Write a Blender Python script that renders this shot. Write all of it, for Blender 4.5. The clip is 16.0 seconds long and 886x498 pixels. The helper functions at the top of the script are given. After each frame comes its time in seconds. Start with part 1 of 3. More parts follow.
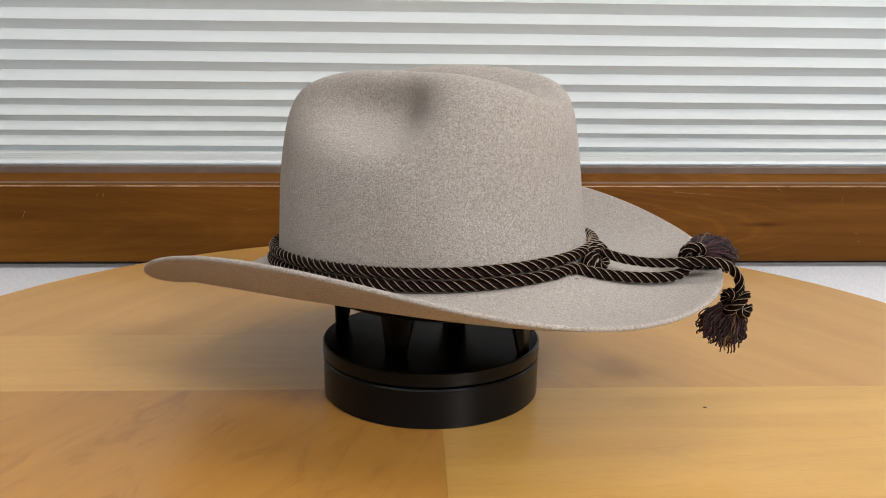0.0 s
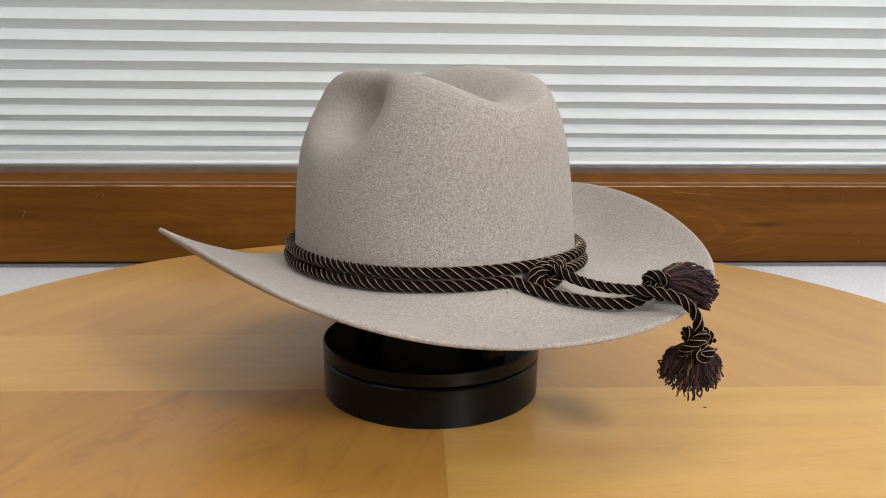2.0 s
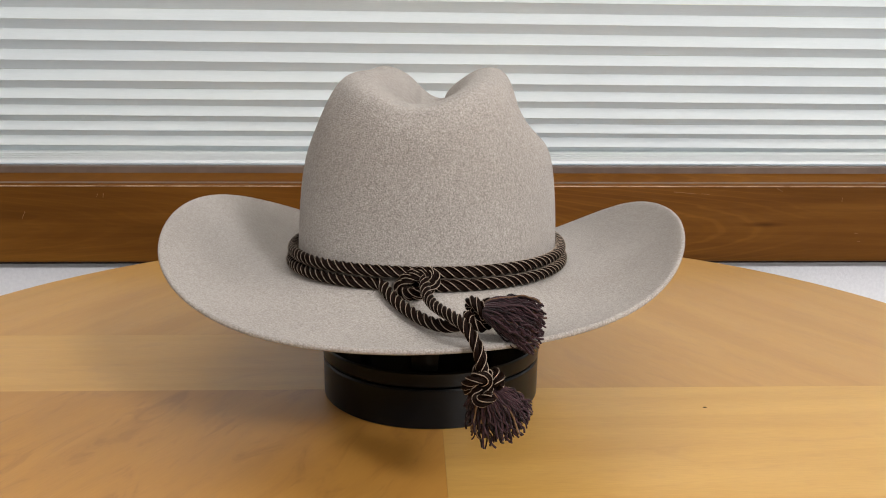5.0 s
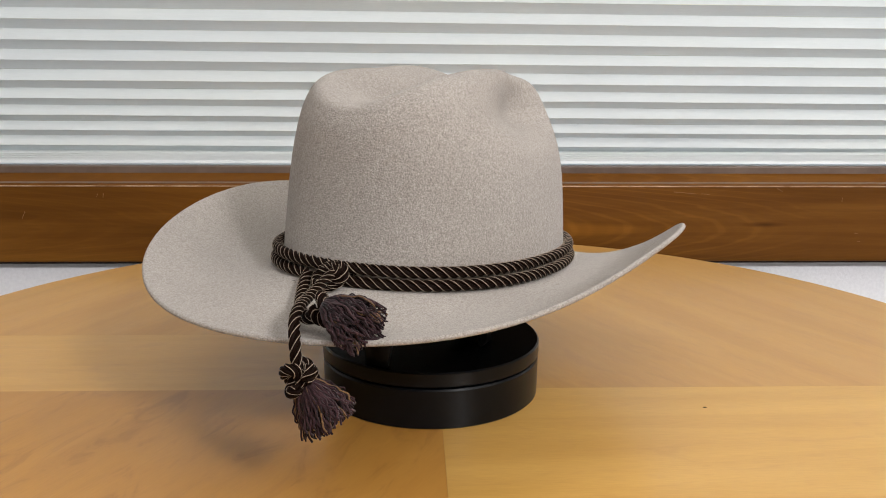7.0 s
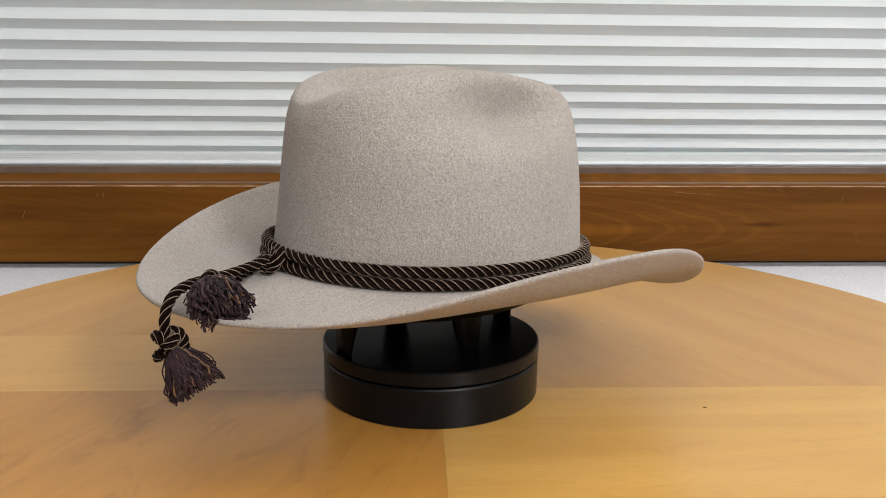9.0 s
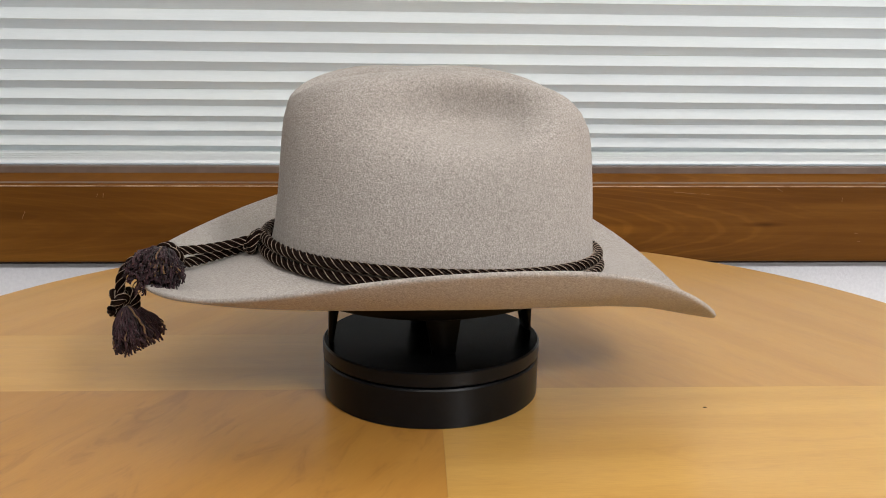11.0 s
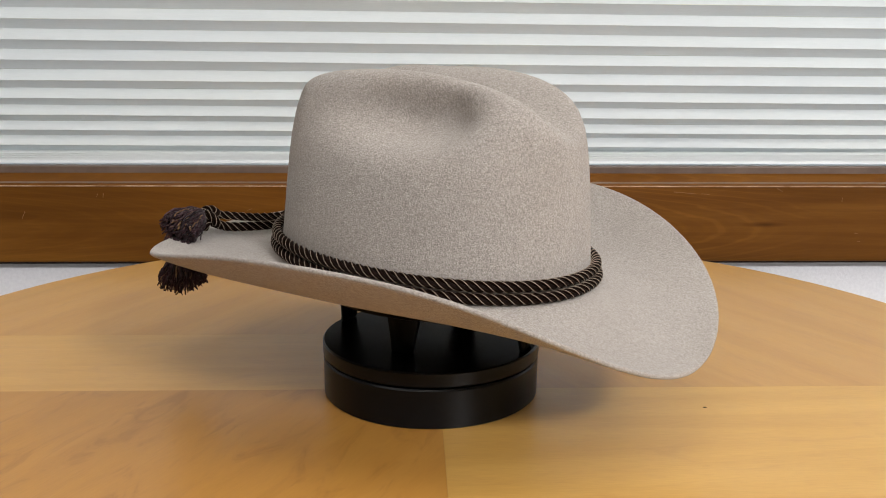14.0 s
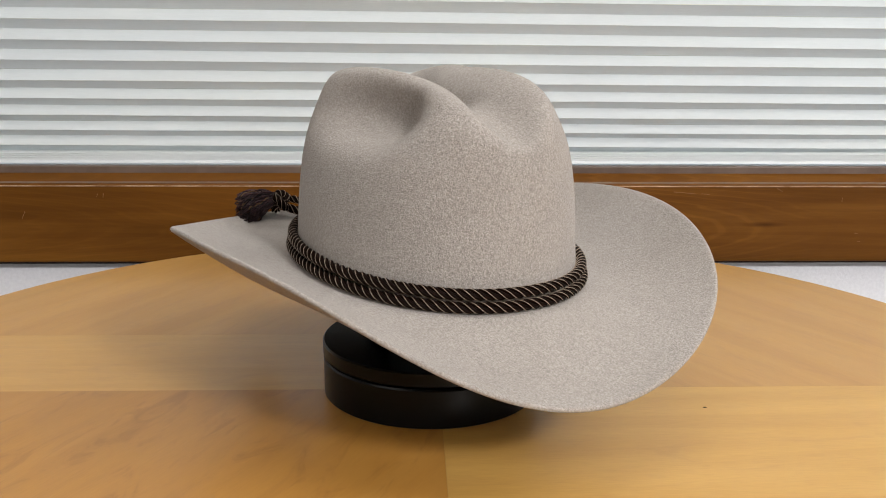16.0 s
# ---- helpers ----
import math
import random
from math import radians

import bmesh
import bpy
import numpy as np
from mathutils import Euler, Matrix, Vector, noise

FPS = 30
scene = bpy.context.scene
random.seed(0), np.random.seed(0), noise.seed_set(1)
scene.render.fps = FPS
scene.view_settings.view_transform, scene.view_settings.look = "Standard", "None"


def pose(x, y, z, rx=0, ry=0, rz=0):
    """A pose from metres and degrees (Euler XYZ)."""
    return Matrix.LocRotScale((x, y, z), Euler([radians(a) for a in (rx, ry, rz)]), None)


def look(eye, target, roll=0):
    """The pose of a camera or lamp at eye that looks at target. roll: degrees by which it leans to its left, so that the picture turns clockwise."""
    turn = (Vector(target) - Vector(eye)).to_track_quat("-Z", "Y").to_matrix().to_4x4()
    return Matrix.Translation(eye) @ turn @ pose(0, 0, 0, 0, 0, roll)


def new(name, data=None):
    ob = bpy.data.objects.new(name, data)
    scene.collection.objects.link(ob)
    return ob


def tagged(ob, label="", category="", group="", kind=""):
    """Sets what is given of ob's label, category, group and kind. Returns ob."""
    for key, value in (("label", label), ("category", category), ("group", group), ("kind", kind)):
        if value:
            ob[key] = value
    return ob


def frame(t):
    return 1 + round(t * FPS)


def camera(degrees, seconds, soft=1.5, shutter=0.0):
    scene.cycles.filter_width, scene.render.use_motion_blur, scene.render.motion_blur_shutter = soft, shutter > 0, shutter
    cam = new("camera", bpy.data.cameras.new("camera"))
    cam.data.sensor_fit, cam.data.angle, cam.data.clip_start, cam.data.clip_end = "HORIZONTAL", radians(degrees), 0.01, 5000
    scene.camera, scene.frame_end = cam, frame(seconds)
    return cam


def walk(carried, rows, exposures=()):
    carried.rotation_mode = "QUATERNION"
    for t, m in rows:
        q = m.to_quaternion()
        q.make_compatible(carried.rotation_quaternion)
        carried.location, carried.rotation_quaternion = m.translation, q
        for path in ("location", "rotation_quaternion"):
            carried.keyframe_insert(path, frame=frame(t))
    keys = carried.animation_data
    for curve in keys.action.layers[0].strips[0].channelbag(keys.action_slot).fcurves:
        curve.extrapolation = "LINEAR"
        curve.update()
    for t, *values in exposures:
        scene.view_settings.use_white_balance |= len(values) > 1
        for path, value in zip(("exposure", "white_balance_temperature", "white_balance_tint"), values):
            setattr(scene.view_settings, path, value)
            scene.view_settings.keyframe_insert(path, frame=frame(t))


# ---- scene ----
# ---------- camera ----------
Z0 = 0.7874          # height of the turntable's top plate; the table top is at 0.75
TOP = 0.75
RATE = 13.015        # degrees a second, clockwise from above
cam = camera(49.44, 16.0, soft=1.0)
EYE = Vector((0.0, -0.6240, Z0 + 0.2132))
AIM = EYE + Vector((0.012199, 0.971117, -0.238291))
walk(cam, [(0.0, look(EYE, AIM, 0.378)), (16.0, look(EYE, AIM, 0.378))])

# ---------- light ----------
scene.view_settings.exposure = 0.15
world = bpy.data.worlds.new("world")
scene.world = world
world.use_nodes = True
sky = world.node_tree.nodes.new("ShaderNodeTexSky")
sky.sky_type = "NISHITA"
sky.sun_disc = False
sky.sun_elevation = radians(40)
sky.sun_rotation = radians(200)
world.node_tree.links.new(sky.outputs[0], world.node_tree.nodes["Background"].inputs[0])
world.node_tree.nodes["Background"].inputs[1].default_value = 0.15


def area_lamp(name, at, target, sx, sy, watts, colour):
    data = bpy.data.lights.new(name, "AREA")
    data.shape, data.size, data.size_y, data.energy, data.color = "RECTANGLE", sx, sy, watts, colour
    ob = new(name, data)
    ob.matrix_world = look(at, target)
    return ob


WARM = (1.0, 0.965, 0.91)
COOL = (0.985, 0.985, 1.0)
# unseen lamps: first is a key set by the cast shadows, four fills added
for at, sx, sy, watts, tone in (((1.6, -2.6), 0.62, 0.62, 125, COOL), ((0.2, -2.5), 1.8, 1.2, 24, WARM), ((-1.5, -1.6), 1.2, 1.2, 9, WARM), ((1.7, -0.6), 1.2, 1.2, 22, WARM), ((0.0, -0.4), 1.2, 0.6, 8, WARM)):
    area_lamp("unseen_overhead_lamp", (*at, 2.60), (*at, 0.0), sx, sy, watts, tone)
area_lamp("window_daylight", (0.0, 0.70, 1.45), (0.0, -1.0, 1.45), 1.8, 1.25, 8.0, (0.90, 0.98, 1.0))


# ---------- materials ----------
def material(name, rough=0.5, metal=0.0, spec=0.5):
    m = bpy.data.materials.new(name)
    m.use_nodes = True
    b = m.node_tree.nodes["Principled BSDF"]
    b.inputs["Roughness"].default_value = rough
    b.inputs["Metallic"].default_value = metal
    b.inputs["Specular IOR Level"].default_value = spec
    return m, m.node_tree.nodes, m.node_tree.links, b


def coords(n, l, scale, turn=(0, 0, 0)):
    tc = n.new("ShaderNodeTexCoord")
    mp = n.new("ShaderNodeMapping")
    mp.vector_type = "TEXTURE"          # turned first, then scaled
    mp.inputs["Scale"].default_value = [1 / k for k in scale]
    mp.inputs["Rotation"].default_value = turn
    l.new(tc.outputs["Object"], mp.inputs["Vector"])
    return mp.outputs["Vector"]


def noise_tex(n, l, vec, scale, detail=4, rough=0.55, distort=0.0):
    t = n.new("ShaderNodeTexNoise")
    t.inputs["Scale"].default_value = scale
    t.inputs["Detail"].default_value = detail
    t.inputs["Roughness"].default_value = rough
    t.inputs["Distortion"].default_value = distort
    l.new(vec, t.inputs["Vector"])
    return t.outputs["Fac"]


def ramp(n, l, fac, stops):
    r = n.new("ShaderNodeValToRGB")
    els = r.color_ramp.elements
    while len(els) < len(stops):
        els.new(0.5)
    for e, (p, c) in zip(els, stops):
        e.position, e.color = p, (*c, 1)
    l.new(fac, r.inputs["Fac"])
    return r.outputs["Color"]


def mix(n, l, fac, a, b, blend="MIX"):
    x = n.new("ShaderNodeMix")
    x.data_type, x.blend_type = "RGBA", blend
    for sock, val in ((x.inputs[0], fac), (x.inputs[6], a), (x.inputs[7], b)):
        if hasattr(val, "is_linked"):
            l.new(val, sock)
        elif isinstance(val, tuple):
            sock.default_value = (*val, 1)
        else:
            sock.default_value = val
    return x.outputs[2]


def bump(n, l, b, height, strength, dist):
    bp = n.new("ShaderNodeBump")
    bp.inputs["Strength"].default_value = strength
    bp.inputs["Distance"].default_value = dist
    l.new(height, bp.inputs["Height"])
    l.new(bp.outputs["Normal"], b.inputs["Normal"])


def felt():
    m, n, l, b = material("grey_beige_felt", 0.95, 0, 0.15)
    v = coords(n, l, (1, 1, 1))
    fine = noise_tex(n, l, v, 1000, 3, 0.7)
    mid = noise_tex(n, l, v, 480, 4, 0.75, 0.3)
    big = noise_tex(n, l, v, 14, 3)
    c1 = ramp(n, l, fine, [(0.35, (0.165, 0.144, 0.127)), (0.50, (0.350, 0.313, 0.283)), (0.65, (0.56, 0.515, 0.477))])
    c2 = ramp(n, l, mid, [(0.35, (0.265, 0.235, 0.210)), (0.65, (0.445, 0.402, 0.367))])
    c = mix(n, l, 0.5, c1, c2)
    c3 = ramp(n, l, big, [(0.3, (0.88, 0.87, 0.86)), (0.7, (1.0, 1.0, 1.0))])
    l.new(mix(n, l, 1.0, c, c3, "MULTIPLY"), b.inputs["Base Color"])
    b.inputs["Sheen Weight"].default_value = 0.25
    b.inputs["Sheen Roughness"].default_value = 0.6
    b.inputs["Sheen Tint"].default_value = (0.9, 0.85, 0.8, 1)
    bump(n, l, b, mix(n, l, 0.5, fine, mid), 0.9, 0.0012)
    return m


def maple(name, turn, dark, mid, light, figure, flame=0.45):
    m, n, l, b = material(name, 0.33, 0, 0.45)
    v = coords(n, l, (1.2, 12, 12), (0, 0, radians(turn)))
    v2 = coords(n, l, (3.0, 9, 9), (0, 0, radians(turn + figure)))
    g1 = noise_tex(n, l, v, 3, 5, 0.5, 0.6)
    g2 = noise_tex(n, l, v2, 4.5, 5, 0.6, 1.6)
    fine = noise_tex(n, l, coords(n, l, (12, 220, 220), (0, 0, radians(turn))), 6, 3, 0.6)
    c = ramp(n, l, g1, [(0.15, dark), (0.5, mid), (0.85, light)])
    f = ramp(n, l, g2, [(0.34, (1 - 0.16 * flame, 1 - 0.20 * flame, 1 - 0.24 * flame)), (0.44, (1 - 0.04 * flame, 1 - 0.05 * flame, 1 - 0.06 * flame)), (0.60, (1.0, 1.0, 1.0))])
    c = mix(n, l, 1.0, c, f, "MULTIPLY")
    h = ramp(n, l, fine, [(0.35, (0.93, 0.92, 0.90)), (0.6, (1, 1, 1))])
    l.new(mix(n, l, 1.0, c, h, "MULTIPLY"), b.inputs["Base Color"])
    rr = n.new("ShaderNodeMapRange")
    rr.inputs["To Min"].default_value, rr.inputs["To Max"].default_value = 0.28, 0.42
    l.new(g2, rr.inputs["Value"])
    l.new(rr.outputs[0], b.inputs["Roughness"])
    b.inputs["Coat Weight"].default_value = 0.25
    b.inputs["Coat Roughness"].default_value = 0.2
    bump(n, l, b, fine, 0.05, 0.0003)
    return m


def stained_wood(name, a, c_, d, rough=0.38, spec=0.12):
    m, n, l, b = material(name, rough, 0, spec)
    v = coords(n, l, (0.6, 3, 5))
    g1 = noise_tex(n, l, v, 4.0, 4, 0.5, 0.8)
    w = n.new("ShaderNodeTexWave")
    w.wave_type, w.bands_direction = "BANDS", "Z"
    w.inputs["Scale"].default_value = 2.2
    w.inputs["Distortion"].default_value = 9.0
    w.inputs["Detail"].default_value = 3
    w.inputs["Detail Scale"].default_value = 0.8
    l.new(coords(n, l, (0.9, 4, 9)), w.inputs["Vector"])
    fine = noise_tex(n, l, coords(n, l, (8, 160, 160)), 5, 3)
    c = ramp(n, l, g1, [(0.2, a), (0.52, c_), (0.85, d)])
    k = ramp(n, l, w.outputs["Fac"], [(0.1, (0.91, 0.89, 0.87)), (0.5, (1, 1, 1))])
    c = mix(n, l, 1.0, c, k, "MULTIPLY")
    # arched growth rings round a knot
    tc = n.new("ShaderNodeTexCoord")
    mp = n.new("ShaderNodeMapping")
    mp.inputs["Location"].default_value = (-0.40, 0.0, -(Z0 - 0.026) * 8)
    mp.inputs["Scale"].default_value = (1.0, 0.0, 8.0)
    l.new(tc.outputs["Object"], mp.inputs["Vector"])
    dist = n.new("ShaderNodeVectorMath")
    dist.operation = "LENGTH"
    l.new(mp.outputs["Vector"], dist.inputs[0])
    # parabolic arches: x + k z^2, warped by the coarse grain
    def calc(op, p, q):
        k = n.new("ShaderNodeMath")
        k.operation = op
        for slot, val in zip(k.inputs, (p, q)):
            if isinstance(val, (int, float)):
                slot.default_value = val
            else:
                l.new(val, slot)
        return k.outputs[0]

    xyz = n.new("ShaderNodeSeparateXYZ")
    l.new(tc.outputs["Object"], xyz.inputs[0])
    dz = calc("SUBTRACT", xyz.outputs["Z"], Z0 - 0.030)
    arch = calc("ADD", xyz.outputs["X"], calc("MULTIPLY", calc("MULTIPLY", dz, dz), 120.0))
    arch = calc("ADD", arch, calc("MULTIPLY", g1, 0.16))
    si = calc("SINE", calc("MULTIPLY", arch, 105.0), 0.0)
    si2 = calc("SINE", calc("MULTIPLY", arch, 262.0), 0.0)
    line = calc("ADD", calc("ADD", calc("MULTIPLY", si, 0.28), calc("MULTIPLY", si2, 0.2)), 0.5)
    rings = ramp(n, l, line, [(0.3, (0.95, 0.95, 0.95)), (0.66, (1.04, 1.04, 1.03)), (0.86, (1.2, 1.24, 1.34))])
    fade = ramp(n, l, xyz.outputs["X"], [(0.0, (0.35, 0.35, 0.35)), (0.1, (1, 1, 1)), (0.38, (0.75, 0.75, 0.75)), (0.47, (0.12, 0.12, 0.12))])
    c = mix(n, l, fade, c, mix(n, l, 1.0, c, rings, "MULTIPLY"))
    # pale tongue beside the arches: glare off the table, put into the colour
    mt = n.new("ShaderNodeMapping")
    mt.inputs["Location"].default_value = (-0.10, 0.0, -(Z0 - 0.032) * 16)
    mt.inputs["Scale"].default_value = (1.0, 0.0, 16.0)
    l.new(tc.outputs["Object"], mt.inputs["Vector"])
    tl = n.new("ShaderNodeVectorMath")
    tl.operation = "LENGTH"
    l.new(mt.outputs["Vector"], tl.inputs[0])
    glare = ramp(n, l, calc("ADD", tl.outputs["Value"], calc("MULTIPLY", g1, 0.12)), [(0.18, (1.55, 1.6, 1.5)), (0.23, (1.12, 1.13, 1.1)), (0.42, (1, 1, 1))])
    c = mix(n, l, 1.0, c, glare, "MULTIPLY")
    eye = ramp(n, l, dist.outputs["Value"], [(0.005, (0.5, 0.45, 0.4)), (0.03, (1, 1, 1))])
    c = mix(n, l, 1.0, c, eye, "MULTIPLY")
    h = ramp(n, l, fine, [(0.35, (0.94, 0.93, 0.92)), (0.62, (1, 1, 1))])
    l.new(mix(n, l, 1.0, c, h, "MULTIPLY"), b.inputs["Base Color"])
    bump(n, l, b, fine, 0.12, 0.0003)
    return m


def mottled(name, a, c_, scale, rough, metal=0.0, spec=0.5, relief=0.0):
    m, n, l, b = material(name, rough, metal, spec)
    v = coords(n, l, (1, 1, 1))
    f = noise_tex(n, l, v, scale, 4, 0.6)
    l.new(ramp(n, l, f, [(0.3, a), (0.7, c_)]), b.inputs["Base Color"])
    if relief:
        bump(n, l, b, f, 0.4, relief)
    return m


def fabric_shade():
    m, n, l, b = material("white_pleated_fabric", 0.9, 0, 0.1)
    f = noise_tex(n, l, coords(n, l, (3, 60, 60)), 30, 3)
    f2 = noise_tex(n, l, coords(n, l, (1.5, 1, 8)), 2.5, 3)
    c = ramp(n, l, f, [(0.3, (0.715, 0.743, 0.752)), (0.7, (0.775, 0.803, 0.815))])
    l.new(mix(n, l, 1.0, c, ramp(n, l, f2, [(0.3, (0.95, 0.955, 0.97)), (0.7, (1, 1, 0.99))]), "MULTIPLY"), b.inputs["Base Color"])
    tr = n.new("ShaderNodeBsdfTranslucent")
    tr.inputs["Color"].default_value = (0.80, 0.82, 0.80, 1)
    mx = n.new("ShaderNodeMixShader")
    mx.inputs[0].default_value = 0.24
    l.new(b.outputs[0], mx.inputs[1])
    l.new(tr.outputs[0], mx.inputs[2])
    l.new(mx.outputs[0], n["Material Output"].inputs["Surface"])
    bump(n, l, b, f, 0.08, 0.0004)
    return m


def yarn():
    m, n, l, b = material("plum_brown_yarn", 0.9, 0, 0.2)
    oi = n.new("ShaderNodeNewGeometry")
    c = ramp(n, l, oi.outputs["Random Per Island"], [(0.0, (0.010, 0.004, 0.005)), (0.5, (0.034, 0.012, 0.016)), (0.93, (0.062, 0.030, 0.034)), (0.985, (0.20, 0.11, 0.05))])
    f = noise_tex(n, l, coords(n, l, (1, 1, 1)), 900, 2)
    l.new(mix(n, l, 1.0, c, ramp(n, l, f, [(0.3, (0.55, 0.55, 0.55)), (0.7, (1.1, 1.1, 1.1))]), "MULTIPLY"), b.inputs["Base Color"])
    b.inputs["Sheen Weight"].default_value = 0.1
    return m


FELT = felt()
CORD = mottled("dark_brown_silk_cord", (0.0034, 0.0012, 0.0006), (0.0090, 0.0036, 0.0018), 700, 0.55, 0, 0.05, 0.0002)
THREAD = mottled("pale_cream_thread", (0.20, 0.145, 0.105), (0.40, 0.31, 0.24), 900, 0.5)
YARN = yarn()
BLACK = mottled("black_anodised_metal", (0.0018, 0.0022, 0.0030), (0.0032, 0.0039, 0.0050), 180, 0.29, 0, 0.20)
BLACK_TOP = mottled("black_satin_plate", (0.0015, 0.0015, 0.0015), (0.003, 0.003, 0.003), 120, 0.22, 0, 0.012)
PLASTIC = mottled("black_plastic", (0.002, 0.002, 0.002), (0.004, 0.0038, 0.0036), 90, 0.35, 0, 0.08)
VENEER = [
    maple("maple_veneer_back_right", -62, (0.444, 0.231, 0.059), (0.505, 0.273, 0.073), (0.555, 0.311, 0.089), 8),
    maple("maple_veneer_back_left", 2, (0.508, 0.278, 0.068), (0.588, 0.329, 0.089), (0.645, 0.375, 0.110), 4),
    maple("maple_veneer_front_left", 62, (0.408, 0.194, 0.037), (0.476, 0.230, 0.047), (0.529, 0.267, 0.060), 8, 1.25),
    maple("maple_veneer_front_right", 1, (0.513, 0.285, 0.067), (0.599, 0.345, 0.089), (0.654, 0.389, 0.110), 2),
    maple("maple_veneer_back_left_outer", 58, (0.464, 0.235, 0.054), (0.529, 0.280, 0.069), (0.583, 0.318, 0.088), 12),
]
EDGE = maple("maple_edge", 0, (0.343, 0.185, 0.050), (0.404, 0.222, 0.064), (0.465, 0.259, 0.078), 20)
WALNUT = stained_wood("red_brown_stained_wood", (0.082, 0.029, 0.0034), (0.138, 0.051, 0.0066), (0.200, 0.082, 0.013), 0.34, 0.16)
LEDGE = stained_wood("waxed_red_brown_wood", (0.125, 0.045, 0.006), (0.19, 0.073, 0.011), (0.25, 0.105, 0.018), 0.7, 0.03)
WORN = mottled("worn_bare_wood", (0.20, 0.088, 0.030), (0.58, 0.41, 0.28), 38, 0.6, 0, 0.2)
NICK = mottled("scratched_bare_wood", (0.17, 0.085, 0.030), (0.27, 0.145, 0.065), 300, 0.6, 0, 0.2)
# taupe of the white shade mirrored in the ledge, put into the colour
REFLECTION_TAUPE = mottled("taupe_painted_reflection", (0.115, 0.078, 0.060), (0.165, 0.118, 0.094), 30, 0.5, 0, 0.3)
# near-black that stands for shade in the gap below the board
GAP_SHADE = mottled("dark_gap_shade", (0.014, 0.007, 0.004), (0.026, 0.013, 0.008), 60, 0.6, 0, 0.15)
PAINT = mottled("white_wall_paint", (0.74, 0.73, 0.76), (0.82, 0.81, 0.84), 260, 0.85, 0, 0.3, 0.0006)
BOUNCE_GREY = mottled("bounce_cutting_grey", (0.36, 0.345, 0.33), (0.42, 0.405, 0.39), 200, 0.85, 0, 0.3, 0.0006)
CEIL = mottled("white_ceiling_paint", (0.74, 0.74, 0.73), (0.80, 0.80, 0.79), 60, 0.9)
CARPET = mottled("grey_carpet", (0.10, 0.10, 0.105), (0.17, 0.165, 0.16), 320, 0.95, 0, 0.1, 0.002)
SHADE = fabric_shade()
RAIL = mottled("white_rail_plastic", (0.74, 0.77, 0.79), (0.82, 0.84, 0.85), 40, 0.4)
SPECK = mottled("dark_speck", (0.02, 0.01, 0.005), (0.04, 0.02, 0.01), 800, 0.7)
STEEL = mottled("dark_grey_metal", (0.05, 0.05, 0.05), (0.08, 0.08, 0.08), 60, 0.4, 0.6)


# ---------- mesh helpers ----------
def part(name, bm, mat, parent=None, label="", smooth=True):
    me = bpy.data.meshes.new(name)
    bmesh.ops.recalc_face_normals(bm, faces=bm.faces)
    bm.to_mesh(me)
    bm.free()
    me.materials.append(mat)
    for p in me.polygons:
        p.use_smooth = smooth
    ob = new(name, me)
    ob.parent = parent
    if label:
        tagged(ob, label)
    return ob


def from_arrays(name, verts, faces, mat, parent=None, label="", smooth=True, sharp=0):
    me = bpy.data.meshes.new(name)
    me.from_pydata([tuple(v) for v in verts], [], [tuple(f) for f in faces])
    me.validate()
    me.materials.append(mat)
    for p in me.polygons:
        p.use_smooth = smooth
    if smooth and sharp:
        me.set_sharp_from_angle(angle=radians(sharp))
    ob = new(name, me)
    ob.parent = parent
    if label:
        tagged(ob, label)
    return ob


def box(bm, lo, hi, bevel=0.0, seg=2):
    r = bmesh.ops.create_cube(bm, size=1)
    vs = r["verts"]
    for v in vs:
        v.co = Vector([lo[i] + (v.co[i] + 0.5) * (hi[i] - lo[i]) for i in range(3)])
    if bevel:
        es = list({e for v in vs for e in v.link_edges})
        bmesh.ops.bevel(bm, geom=es, offset=bevel, segments=seg, profile=0.5, affect="EDGES")
    return bm


def lathe(profile, steps=96, closed=True):
    """Profile of (radius, height) turned about z."""
    verts, faces = [], []
    n = len(profile)
    for i in range(steps):
        a = 2 * math.pi * i / steps
        for r, z in profile:
            verts.append((r * math.cos(a), r * math.sin(a), z))
    for i in range(steps):
        j = (i + 1) % steps
        for k in range(n - 1):
            faces.append((i * n + k, j * n + k, j * n + k + 1, i * n + k + 1))
    if closed:
        faces.append([i * n for i in range(steps)][::-1])
        faces.append([i * n + n - 1 for i in range(steps)])
    return verts, faces


def grid_faces(nu, nv, wrap_u):
    fs = []
    for i in range(nu if wrap_u else nu - 1):
        j = (i + 1) % nu
        for k in range(nv - 1):
            fs.append((i * nv + k, j * nv + k, j * nv + k + 1, i * nv + k + 1))
    return fs


def resample(points, step):
    p = np.array(points, float)
    # Catmull-Rom through the points, then even steps along it
    q = np.vstack([2 * p[0] - p[1], p, 2 * p[-1] - p[-2]])
    out = []
    for i in range(1, len(q) - 2):
        for t in np.linspace(0, 1, 24, endpoint=False):
            a, b, c, d = q[i - 1], q[i], q[i + 1], q[i + 2]
            out.append(0.5 * (2 * b + (c - a) * t + (2 * a - 5 * b + 4 * c - d) * t * t + (3 * b - a - 3 * c + d) * t ** 3))
    out.append(p[-1])
    out = np.array(out)
    s = np.concatenate([[0], np.cumsum(np.linalg.norm(np.diff(out, axis=0), axis=1))])
    m = max(3, int(s[-1] / step))
    t = np.linspace(0, s[-1], m)
    return np.stack([np.interp(t, s, out[:, k]) for k in range(3)], 1), t


